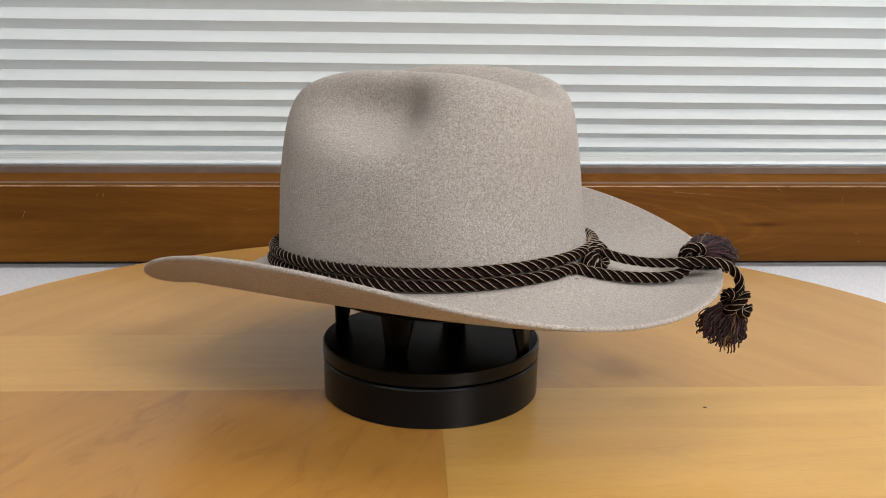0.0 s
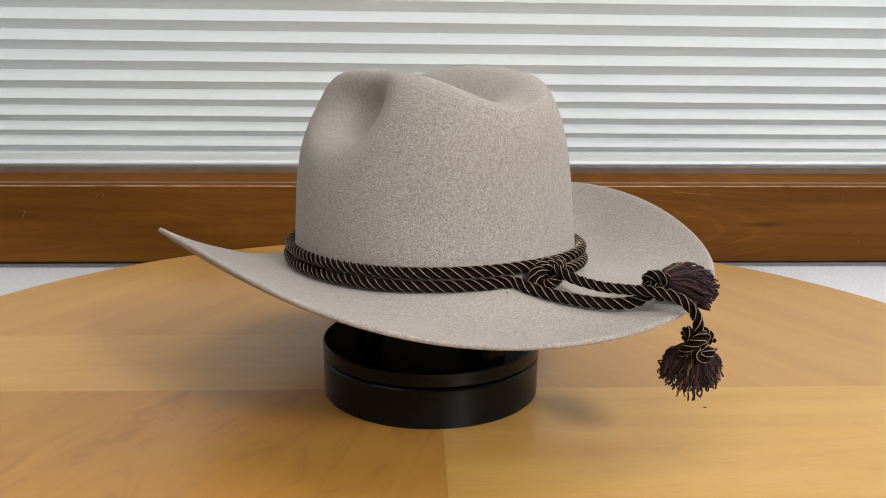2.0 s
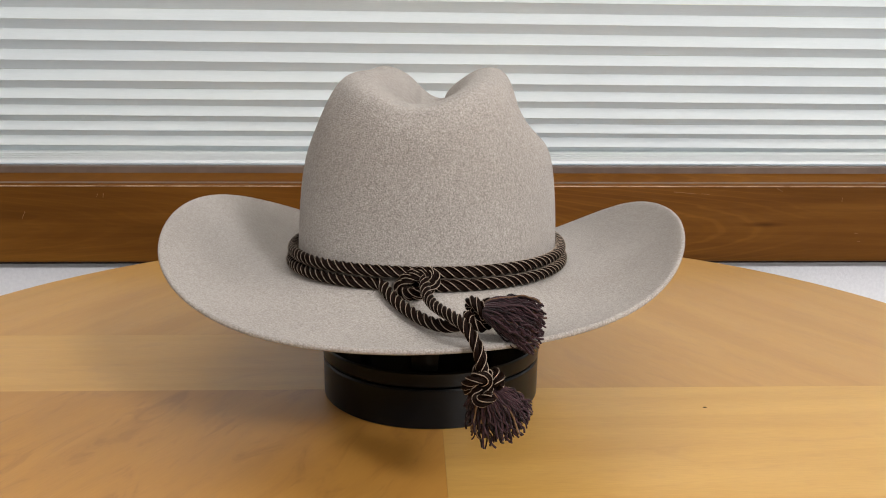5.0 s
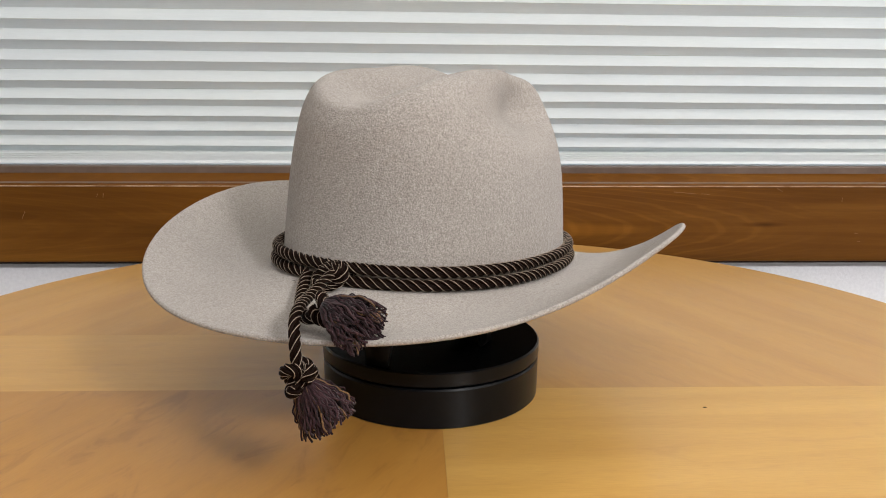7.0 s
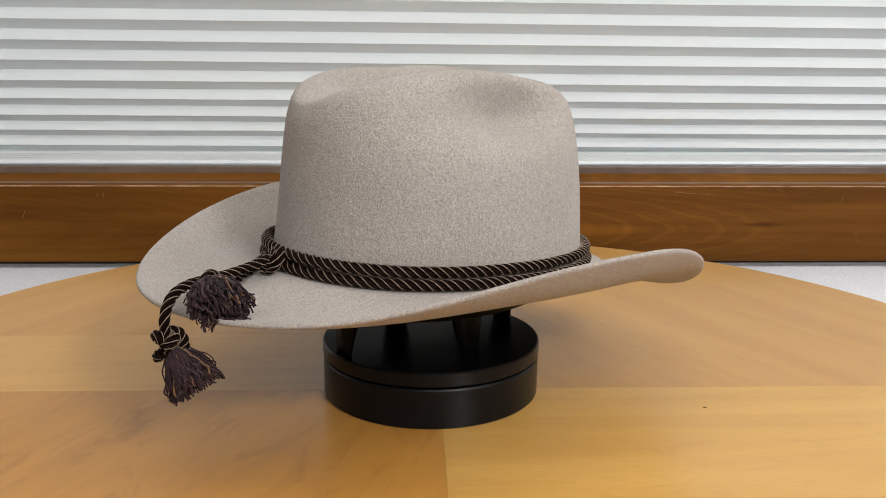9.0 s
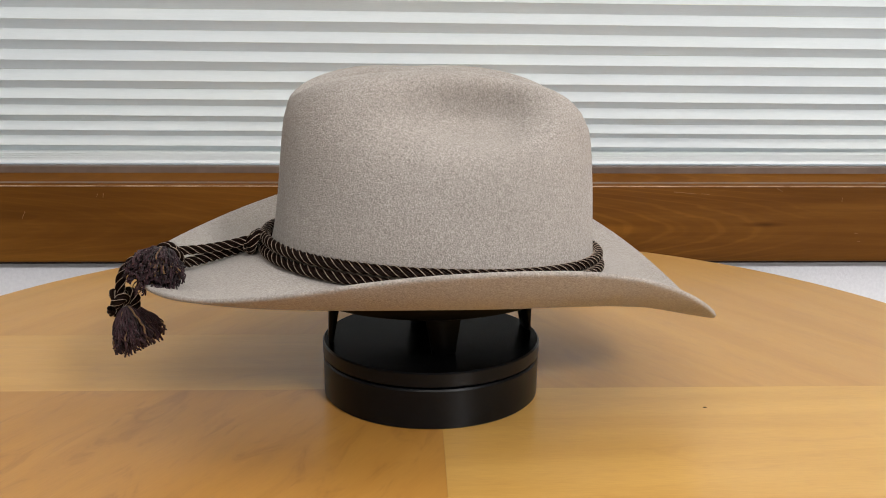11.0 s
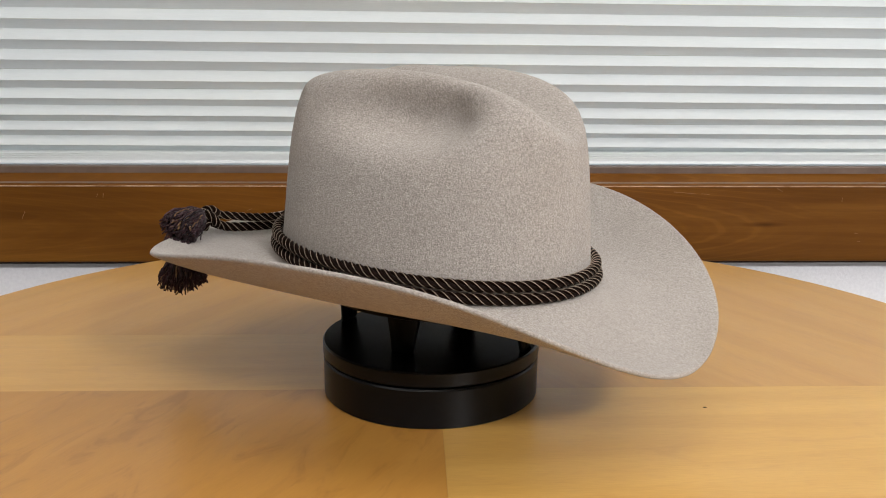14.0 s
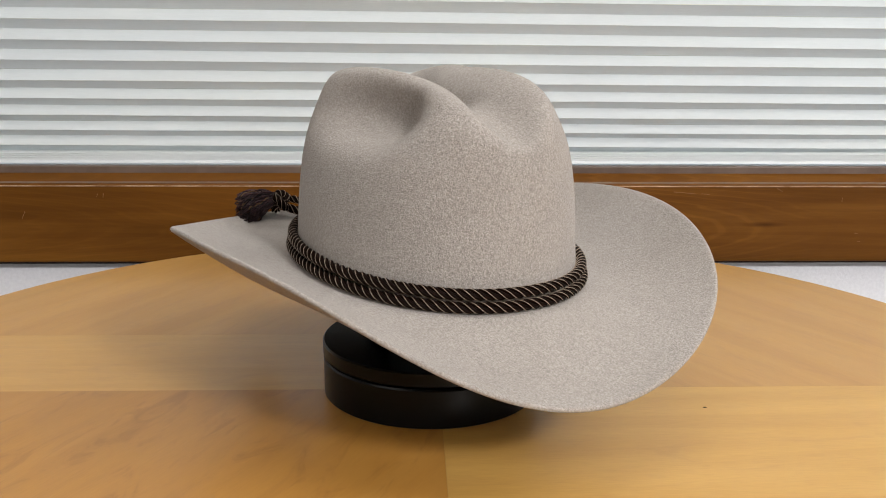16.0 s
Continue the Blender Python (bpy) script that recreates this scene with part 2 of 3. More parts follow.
def frames(p):
    t = np.gradient(p, axis=0)
    t /= np.linalg.norm(t, axis=1)[:, None]
    n = np.cross(t[0], (0.13, 0.21, 0.97))
    n /= np.linalg.norm(n)
    ns = []
    for k in range(len(p)):
        n = n - t[k] * n.dot(t[k])
        n /= np.linalg.norm(n)
        ns.append(n)
    ns = np.array(ns)
    return t, ns, np.cross(t, ns)


def tube(p, radius, sides, taper=None):
    """Vertices and faces of a round tube along p."""
    t, n, b = frames(p)
    a = np.linspace(0, 2 * np.pi, sides, endpoint=False)
    r = radius * (np.ones(len(p)) if taper is None else taper)
    v = p[:, None] + r[:, None, None] * (np.cos(a)[None, :, None] * n[:, None] + np.sin(a)[None, :, None] * b[:, None])
    verts = v.reshape(-1, 3)
    fs = []
    for i in range(len(p) - 1):
        for k in range(sides):
            m = (k + 1) % sides
            fs.append((i * sides + k, i * sides + m, (i + 1) * sides + m, (i + 1) * sides + k))
    fs.append(tuple(range(sides))[::-1])
    fs.append(tuple((len(p) - 1) * sides + k for k in range(sides)))
    return verts, fs


def rope(points, radius, pitch, parent, name, phase=0.0):
    """A four-strand twisted cord: strands in one mesh and the pale thread along each one."""
    p, s = resample(points, 0.0009)
    t, n, b = frames(p)
    allv, allf, ridges = [], [], []
    for k in range(4):
        a = phase + 2 * np.pi * (k / 4 + s / pitch)
        d = np.cos(a)[:, None] * n + np.sin(a)[:, None] * b
        e = np.cos(a)[:, None] * b - np.sin(a)[:, None] * n
        core = p + d * radius * 0.62
        v, f = tube(core, radius * 0.405, 9)
        base = len(allv)
        allv += [tuple(x) for x in v]
        allf += [tuple(base + i for i in face) for face in f]
        ridges.append(core + (d * 0.82 + e * 0.57) * radius * 0.402)
    body = from_arrays(name, allv, allf, CORD, parent, "dark brown twisted cord")
    for q in ridges:
        v, f = tube(q, radius * 0.072, 5)
        from_arrays("thread", v, f, THREAD, body, "pale cream thread")
    return body


# ---------- room ----------
def build_room():
    m = 0.02                      # the window wall is turned by about a degree
    turn = Matrix.Rotation(math.atan(m), 4, "Z")
    bm = bmesh.new()
    box(bm, (-3, -4.2, -0.1), (3, 1.2, 0.0))
    tagged(part("floor", bm, CARPET, smooth=False), "grey carpeted office floor", "floor", kind="structure")
    bm = bmesh.new()
    box(bm, (-3, -4.2, 2.65), (3, 1.2, 2.75))
    tagged(part("ceiling", bm, CEIL, smooth=False), "plain white ceiling", "ceiling", kind="structure")
    # closing walls out of view, made grey to lower the bounced light
    for nm, lo, hi in (("wall_south", (-3, -4.3, 0), (3, -4.2, 2.65)), ("wall_west", (-3.1, -4.3, 0), (-3, 1.2, 2.65)), ("wall_east", (3, -4.3, 0), (3.1, 1.2, 2.65))):
        bm = bmesh.new()
        box(bm, lo, hi)
        tagged(part(nm, bm, BOUNCE_GREY, smooth=False), "unseen closing wall, grey to cut bounced light", "wall", kind="structure")
    # window wall: below the sill, beside and above the opening
    y = 0.485
    bm = bmesh.new()
    box(bm, (-3.05, y, 0.0), (3.05, y + 0.25, 0.775))
    box(bm, (-3.05, y, 0.775), (-1.0, y + 0.25, 2.65))
    box(bm, (1.0, y, 0.775), (3.05, y + 0.25, 2.65))
    box(bm, (-1.0, y, 2.15), (1.0, y + 0.25, 2.65))
    w = part("wall_north", bm, PAINT, smooth=False)
    w.matrix_world = turn
    tagged(w, "white painted wall under the window", "wall", kind="structure")
    # sill board with its ledge
    sill = new("window_sill")
    sill.matrix_world = turn
    tagged(sill, "red-brown stained wooden window sill with worn edges", "window sill", kind="structure")
    bm = bmesh.new()
    box(bm, (-1.6, 0.468, Z0 - 0.0705), (1.6, 0.4835, Z0 + 0.0225), 0.0024, 4)
    part("front_board", bm, WALNUT, sill, smooth=False)
    bm = bmesh.new()
    box(bm, (-1.6, 0.46755, Z0 + 0.0188), (1.6, 0.4695, Z0 + 0.0201), 0.0003, 1)
    part("worn_edge", bm, WORN, sill, "pale worn edge of the stained wood", smooth=False)
    bm = bmesh.new()
    box(bm, (-1.6, 0.4838, Z0 + 0.004), (1.6, 0.5475, Z0 + 0.0218), 0.001, 1)
    part("ledge", bm, LEDGE, sill, smooth=False)
    # added strip: paints the shade's reflection at the back of the ledge
    bm = bmesh.new()
    box(bm, (-1.6, 0.548, Z0 - 0.01), (1.6, 0.5605, Z0 + 0.0300), 0.0012, 2)
    part("reflection_strip", bm, REFLECTION_TAUPE, sill, "taupe strip standing in for the shade's reflection in the ledge", smooth=False)
    # added dark strip: the shadow line between board and wall
    bm = bmesh.new()
    box(bm, (-1.6, 0.4715, Z0 - 0.0729), (1.6, 0.4845, Z0 - 0.0707), 0.0004, 1)
    part("shadow_gap_strip", bm, GAP_SHADE, sill, "dark strip painted as the shadow gap under the board", smooth=False)
    # scratches and bare dents in the stain: place, length, slant
    for x, z, length, slant in ((-0.457, -0.0143, 0.009, 68), (-0.365, 0.0085, 0.005, 80), (-0.372, 0.0085, 0.004, 75), (0.304, 0.0118, 0.026, -5), (0.328, 0.0105, 0.010, -4), (0.511, -0.0365, 0.004, 8), (0.515, -0.0462, 0.003, 4), (0.148, 0.0150, 0.003, -20), (0.415, 0.0155, 0.008, -30), (0.49, 0.004, 0.005, 84), (-0.20, -0.008, 0.006, 20)):
        bm = bmesh.new()
        box(bm, (-length / 2, -0.0002, -0.00026), (length / 2, 0.0004, 0.00026), 0.0001, 1)
        bmesh.ops.rotate(bm, verts=bm.verts, matrix=Matrix.Rotation(radians(-slant), 3, "Y"))
        bmesh.ops.translate(bm, verts=bm.verts, vec=(x, 0.468, Z0 + z))
        part("scratch", bm, NICK, sill, "pale scratch in the stain", smooth=False)
    # window with its frame, behind the shade
    win = new("window_1")
    win.matrix_world = turn
    tagged(win, "window covered by a closed white pleated shade", "window", kind="structure")
    for nm, lo, hi in (("window_frame", (-1.0, 0.66, 0.79), (-0.94, 0.72, 2.15)), ("window_frame", (0.94, 0.66, 0.79), (1.0, 0.72, 2.15)), ("window_frame", (-0.94, 0.66, 2.09), (0.94, 0.72, 2.15)), ("window_frame", (-0.94, 0.66, 0.79), (0.94, 0.72, 0.85))):
        bm = bmesh.new()
        box(bm, lo, hi, 0.003, 1)
        part(nm, bm, RAIL, win, smooth=False)
    return turn


def build_shade(turn):
    """Pleated shade: ridges and valleys in turn, wider apart towards the top; each facet a piece."""
    shade = new("pleated_shade")
    shade.matrix_world = turn
    tagged(shade, "white pleated fabric window shade, lowered almost to the sill", "window shade")
    yv, depth = 0.5830, 0.0090
    za = [0.0446, 0.0522, 0.0633, 0.0710, 0.0813, 0.0888, 0.1005, 0.1093, 0.1215, 0.1310, 0.1438, 0.1552, 0.1678, 0.1791, 0.1923, 0.2041, 0.2171]
    zb = [0.0433, 0.0497, 0.0605, 0.0669, 0.0775, 0.0853, 0.0973, 0.1057, 0.1169, 0.1267, 0.1392, 0.1495, 0.1619, 0.1728, 0.1858, 0.1980, 0.2108]
    while za[-1] < 1.30:
        za.append(za[-1] + 0.0128)
        zb.append(zb[-1] + 0.0128)
    xa, xb = -0.525, 0.565
    nx = 24

    def level(k, x):
        f = (x - xa) / (xb - xa)
        f = max(-0.5, min(1.5, f))
        return Z0 + za[k] + (zb[k] - za[k]) * f

    for k in range(len(za) - 1):
        y0, y1 = (yv, yv - depth) if k % 2 == 0 else (yv - depth, yv)
        th = 0.0005
        verts, faces = [], []
        for i in range(nx):
            x = -0.98 + 1.96 * i / (nx - 1)
            wv = 0.0004 * math.sin(7 * x + k) + 0.0003 * math.sin(17 * x + 2.3 * k)
            a, b = level(k, x) + wv * 0.6, level(k + 1, x) + wv * 0.6
            verts += [(x, y0, a), (x, y1, b), (x, y1 + th, b), (x, y0 + th, a)]
        for i in range(nx - 1):
            for c in range(4):
                d = (c + 1) % 4
                faces.append((i * 4 + c, i * 4 + d, i * 4 + 4 + d, i * 4 + 4 + c))
        from_arrays("pleat", verts, faces, SHADE, shade, smooth=False)
    # stacked pleats and bottom rail
    z = Z0 + 0.0308
    for i, h in enumerate((0.0040, 0.0026, 0.0024, 0.0024, 0.0022)):
        # each fold leans back from its front edge and leaves a hairline under the next
        y0 = yv - 0.0205 + 0.0009 * i
        back = 0.0006 if i == 0 else 0.0017
        sect = [(y0 + 0.0004, z), (y0, z + 0.0003), (y0 + back, z + h - 0.0003), (y0 + back + 0.0005, z + h - 0.00005), (yv + 0.010, z + h - 0.00005), (yv + 0.010, z)]
        verts = [(x, y, zz) for x in (-0.98, 0.98) for y, zz in sect]
        m = len(sect)
        faces = [tuple(range(m)), tuple(range(m, 2 * m))[::-1]] + [(k, k + m, (k + 1) % m + m, (k + 1) % m) for k in range(m)]
        from_arrays("bottom_rail" if i == 0 else "stacked_pleat", verts, faces, RAIL if i == 0 else SHADE, shade, smooth=False)
        z += h
    return shade


# ---------- table ----------
def build_table():
    t = new("round_table")
    t.matrix_world = pose(0.006, -0.005, 0, 0, 0, 1.3)
    tagged(t, "round maple-veneered table with quarter-matched top", "table")
    R = 0.455
    v, f = lathe([(0.0005, TOP - 0.030), (R - 0.012, TOP - 0.030), (R - 0.003, TOP - 0.027), (R, TOP - 0.020), (R, TOP - 0.006), (R - 0.0008, TOP - 0.0025), (R - 0.003, TOP - 0.0008), (0.0005, TOP - 0.0008)], 160)
    from_arrays("table_core", v, f, EDGE, t, "rounded maple table edge", sharp=40)
    def leaf(outline, mat, g=0.00004):
        """A flat veneer leaf with this outline, drawn in a hair for the joint."""
        cx = sum(p[0] for p in outline) / len(outline)
        cy = sum(p[1] for p in outline) / len(outline)
        pts = []
        for x, y in outline:
            d = math.hypot(x - cx, y - cy)
            pts.append((x + (cx - x) / d * g * 1.4, y + (cy - y) / d * g * 1.4))
        m = len(pts)
        verts = [(x, y, TOP - 0.0008) for x, y in pts] + [(x, y, TOP) for x, y in pts]
        faces = [tuple(range(m))[::-1], tuple(range(m, 2 * m))] + [(k, (k + 1) % m, m + (k + 1) % m, m + k) for k in range(m)]
        from_arrays("veneer_leaf", verts, faces, mat, t, smooth=False)

    def arc(a, b, n=40):
        return [((R - 0.0035) * math.cos(a + (b - a) * k / n), (R - 0.0035) * math.sin(a + (b - a) * k / n)) for k in range(n + 1)]

    h = math.pi / 2
    cut = 0.117
    ac = math.pi - math.asin(cut / (R - 0.0035))
    leaf([(0, 0)] + arc(0, h), VENEER[0])
    leaf([(0, 0), (0, cut)] + arc(ac, math.pi, 14), VENEER[1])
    leaf([(0, cut)] + arc(h, ac, 30), VENEER[4])
    leaf([(0, 0)] + arc(math.pi, 3 * h), VENEER[2])
    leaf([(0, 0)] + arc(3 * h, 4 * h), VENEER[3])
    v, f = lathe([(0.035, 0.03), (0.035, TOP - 0.045), (0.12, TOP - 0.040), (0.12, TOP - 0.031)], 48)
    from_arrays("pedestal", v, f, STEEL, t, "dark metal pedestal")
    v, f = lathe([(0.27, 0.0), (0.27, 0.012), (0.05, 0.03), (0.036, 0.031)], 64)
    from_arrays("foot_plate", v, f, STEEL, t)
    return t


def build_speck():
    v, f = lathe([(0.0008, TOP + 0.0001), (0.0008, TOP + 0.0003), (0.0003, TOP + 0.0005)], 10)
    ob = from_arrays("crumb", v, f, SPECK)
    ob.matrix_world = pose(0.180, -0.037, 0) @ Matrix.Diagonal((1.6, 0.8, 1, 1))
    tagged(ob, "tiny dark crumb lying on the table top", "crumb")


# ---------- turntable, stand, hat ----------
def build_turntable():
    t = new("turntable")
    t.matrix_world = pose(0, 0, TOP)
    tagged(t, "round black motorised display turntable on the table", "turntable")
    R = 0.0733
    v, f = lathe([(0.001, 0.0), (R - 0.0016, 0.0), (R - 0.0006, 0.0008), (R - 0.0004, 0.0250), (R - 0.0012, 0.0262), (R - 0.004, 0.0264), (R - 0.004, 0.0272), (0.001, 0.0272)], 160)
    from_arrays("base", v, f, BLACK, t, sharp=25)
    v, f = lathe([(0.001, -0.0100), (R - 0.0010, -0.0100), (R - 0.0002, -0.0092), (R, -0.0080), (R, -0.0010), (R - 0.0010, 0.0), (R - 0.0012, 0.0), (0.001, 0.0)], 160)
    p = from_arrays("platter", v, f, BLACK, t, sharp=25)
    p.data.materials.append(BLACK_TOP)
    for poly in p.data.polygons:
        c = poly.center
        if c.z > -0.0001:
            poly.material_index = 1
            poly.use_smooth = False
    return t, p


def build_stand():
    s = new("hat_stand")
    tagged(s, "black plastic hat stand with tapered legs on the turntable", "hat stand")
    for az, r in ((65, 0.040), (157.5, 0.068), (241, 0.046), (332, 0.068)):
        bm = bmesh.new()
        a = radians(az)
        wide = 0.0118
        rows = [(0.0, wide * 0.66, 0.0016), (0.006, wide * 0.70, 0.0018), (0.030, wide * 1.05, 0.0034), (0.046, wide * 1.2, 0.0040)]
        rings = []
        for z, w, th in rows:
            ring = []
            for sx, sy in ((-1, -1), (1, -1), (1, 1), (-1, 1)):
                rad, tang = r + sy * th - 0.10 * z, sx * w
                ring.append(bm.verts.new((rad * math.cos(a) - tang * math.sin(a), rad * math.sin(a) + tang * math.cos(a), z)))
            rings.append(ring)
        for q, w in zip(rings, rings[1:]):
            for i in range(4):
                bm.faces.new((q[i], q[(i + 1) % 4], w[(i + 1) % 4], w[i]))
        bm.faces.new(rings[0][::-1])
        bm.faces.new(rings[-1])
        bmesh.ops.bevel(bm, geom=list(bm.edges), offset=0.0007, segments=2, affect="EDGES")
        part("leg", bm, PLASTIC, s)
    v, f = lathe([(0.030, 0.033), (0.064, 0.0290), (0.071, 0.0315), (0.072, 0.050), (0.066, 0.062), (0.030, 0.075)], 72)
    v = [((x * 1.12) * math.cos(radians(149)) - (y * 0.92) * math.sin(radians(149)), (x * 1.12) * math.sin(radians(149)) + (y * 0.92) * math.cos(radians(149)), z) for x, y, z in v]
    from_arrays("head_ring", v, f, PLASTIC, s)
    return s


CROWN = dict(az=148.6117, cu=-0.0083, cv=0.0014, z0=0.0669, af=0.1191, ab=0.1034, bw=0.0836, H=0.1184, tf=0.0575, tb=0.1647, tw=0.1502, tq=0.3552, tqw=1.0684, p=0.0419, pw=0.3184, q=0.6075, s1=0.0017, s2=-0.0117, s3=-0.0039, dc=0.0195, wc=0.0288, dcu=0.2379, wcu=-0.1384, Ru=0.0440, Rz=0.1590, RA=0.0280, Rsu=0.0214, Rsz=0.0180, Lu=0.0020, Lz=0.1610, LA=0.0270, Lsu=0.0464, Lsz=0.0200, n=2.1001, bt=0.0080, vb=0.0505, dv=-0.0021)
RIM_R = [177.66, -1.15, -3.89, 6.64, -9.79, 0.23, 0.2, 0.7, 1.94, 0.06, -0.47, 0.28, 0.13, -0.25, 0.2]
RIM_Z = [61.98, 9.95, -5.27, -12.77, 21.51, 0.43, -6.96, 1.4, 1.02, -1.18, -0.23, -0.24, -0.49, 0.16, 0.04]


def crown_point(ph, ps):
    """Crown surface in the hat's space. ph: angle from the front; ps: 0 at the brim, 1 at the shoulder, 2 at the middle of the top."""
    d = CROWN
    c, s = np.cos(ph), np.sin(ph)
    e = 2 / d["n"]
    cu, sv = np.sign(c) * abs(c) ** e, np.sign(s) * abs(s) ** e
    p = np.clip(d["p"] + d["pw"] * s * s, 0.05, 1.2)
    q = d["q"]
    hs, kt = np.clip(ps, 0, 1) * 0.7071 ** q, np.clip(2 - ps, 0, 1) * 0.7071 ** p
    k = np.where(ps <= 1, np.clip(1 - hs ** (2 / q), 1e-9, 1) ** (p / 2), kt)
    h = np.where(ps <= 1, hs, np.clip(1 - kt ** (2 / p), 1e-9, 1) ** (q / 2))
    fr = 0.5 + 0.5 * c
    al = d["af"] * (1 - d["tf"] * h ** d["tq"]) * fr + d["ab"] * (1 - d["tb"] * h ** d["tq"]) * (1 - fr)
    bw = d["bw"] * (1 - d["tw"] * h ** (d["tq"] + d["tqw"])) * (1 + d["vb"] * c)
    u, v = al * k * cu, bw * k * sv
    v = np.where(v < 0, v * (1 + 0.05 * h * (0.5 - 0.5 * c)), v)      # fuller on one side of the back
    un = u / 0.09
    top = d["H"] + d["s1"] * un + d["s2"] * un ** 2 + d["s3"] * un ** 3
    crease = d["dc"] * (1 + d["dcu"] * un) * np.exp(-((v - d["dv"]) / (d["wc"] * (1 + d["wcu"] * un))) ** 2) * h ** 5
    crease = crease + 0.012 * np.exp(-(un / 0.55) ** 4 - ((v - d["dv"]) / 0.023) ** 4) * h ** 5
    z = h * top - crease + d["z0"] + d["bt"] * un * (1 - h)
    # side dents: R ends sharply towards the front, L towards the back
    for sg, n, wf, wb in ((-1, "R", 0.025, 0.058), (1, "L", 0.058, 0.025)):
        du = u - d[n + "u"]
        a = d[n + "A"] * np.exp(-(du / np.where(du > 0, wf, wb)) ** 2 - ((z - d[n + "z"]) / d[n + "sz"]) ** 2)
        side = 1 / (1 + np.exp(-(sg * v - 0.02) / 0.006))
        v = v - sg * a * side
        z = z - 0.35 * a * side
    zb = brim_break(ph)
    w = np.clip(h / 0.35, 0, 1)
    w = w * w * (3 - 2 * w)
    z = z * w + (zb + h * 0.125) * (1 - w)
    u, v, a = u + d["cu"], v + d["cv"], radians(d["az"])
    return np.stack([u * np.cos(a) - v * np.sin(a), u * np.sin(a) + v * np.cos(a), z], -1)


def brim_break(ph):
    return 0.0539 - 0.0071 * np.cos(ph)


def rim_point(az):
    r, z = RIM_R[0], RIM_Z[0]
    for k in range(1, 8):
        r = r + RIM_R[2 * k - 1] * np.cos(k * az) + RIM_R[2 * k] * np.sin(k * az)
        z = z + RIM_Z[2 * k - 1] * np.cos(k * az) + RIM_Z[2 * k] * np.sin(k * az)
    r = r - 0.8
    return np.stack([r * np.cos(az), r * np.sin(az), z], -1) * 0.001


def brim_point(ph, s):
    base = crown_point(ph, np.zeros_like(ph))
    rim = rim_point(np.arctan2(base[..., 1], base[..., 0]))
    s_ = s[..., None]
    x = base * (1 - s_) + rim * s_
    x[..., 2] = base[..., 2] + (rim[..., 2] - base[..., 2]) * s ** 1.25 - (0.006 + 0.11 * np.clip(rim[..., 2] - base[..., 2], 0, 1)) * 4 * s * (1 - s)
    return x


def build_hat():
    hat = new("felt_hat")
    tagged(hat, "grey-beige felt western hat with dark tasselled cord on a stand", "hat")
    nu = 200
    ph = np.linspace(0, 2 * np.pi, nu, endpoint=False)
    ps = np.concatenate([np.linspace(0, 1, 42)[:-1], 1 + np.linspace(0, 1, 60) ** 0.9])
    P, S = np.meshgrid(ph, ps, indexing="ij")
    g = crown_point(P, S)
    nv = len(ps)
    crown = from_arrays("crown", g.reshape(-1, 3), grid_faces(nu, nv, True), FELT, hat)
    bm = bmesh.new()
    bm.from_mesh(crown.data)
    bmesh.ops.remove_doubles(bm, verts=bm.verts, dist=0.00005)
    bmesh.ops.recalc_face_normals(bm, faces=bm.faces)
    bm.to_mesh(crown.data)
    bm.free()
    sol = crown.modifiers.new("thickness", "SOLIDIFY")
    sol.thickness, sol.offset = 0.0024, -1
    # nap: fine fibres standing out from the rim and the crown
    rnd = random.Random(3)
    nv_, nf_ = [], []

    def fibre(p, d, L, w):
        side = d.cross(Vector((rnd.uniform(-1, 1), rnd.uniform(-1, 1), rnd.uniform(-1, 1)))).normalized() * w
        mid = p + d * L * 0.55 + side * 3 * rnd.uniform(-1, 1)
        tip = p + d * L + side * 6 * rnd.uniform(-1, 1)
        b = len(nv_)
        nv_.extend([tuple(p - side), tuple(p + side), tuple(mid + side * 0.7), tuple(mid - side * 0.7), tuple(tip)])
        nf_.extend([(b, b + 1, b + 2, b + 3), (b + 3, b + 2, b + 4)])

    for i in range(700):
        a = rnd.uniform(0, 2 * math.pi)
        p = Vector(rim_point(np.array(a)))
        o = Vector((math.cos(a), math.sin(a), rnd.uniform(-1.4, 0.8))).normalized()
        o = (o + Vector((rnd.uniform(-1, 1), rnd.uniform(-1, 1), 0)) * 0.6).normalized()
        fibre(p + o * 0.0010, o, rnd.uniform(0.0006, 0.0016) * (2.6 if rnd.random() < 0.012 else 1), 0.000045)
    for i in range(2600):
        j, k = rnd.randrange(200), rnd.randrange(2, nv - 12)
        p = Vector(g[j, k])
        o = Vector((p.x, p.y, 0.03)).normalized()
        o = (o + Vector((rnd.uniform(-1, 1), rnd.uniform(-1, 1), rnd.uniform(-1, 1))) * 0.7).normalized()
        fibre(p, o, rnd.uniform(0.0005, 0.0011), 0.00004)
    fz = from_arrays("nap", nv_, nf_, FELT, hat, "fine felt fibres", smooth=False)
    tagged(fz, kind="stuff")
    # brim: upper face, rounded edge, lower face
    nu = 320
    ph = np.linspace(0, 2 * np.pi, nu, endpoint=False)
    ss = np.linspace(-0.0, 1, 34)
    P, S = np.meshgrid(ph, ss, indexing="ij")
    g = brim_point(P, S)
    du = np.roll(g, -1, 0) - np.roll(g, 1, 0)
    dv = np.gradient(g, axis=1)
    n = np.cross(dv, du)
    n /= np.linalg.norm(n, axis=2)[..., None]
    n *= np.sign(n[..., 2:3])
    th = 0.0015
    out = dv[:, -1] / np.linalg.norm(dv[:, -1], axis=1)[:, None]
    rows = [g[:, k] + n[:, k] * th for k in range(34)]
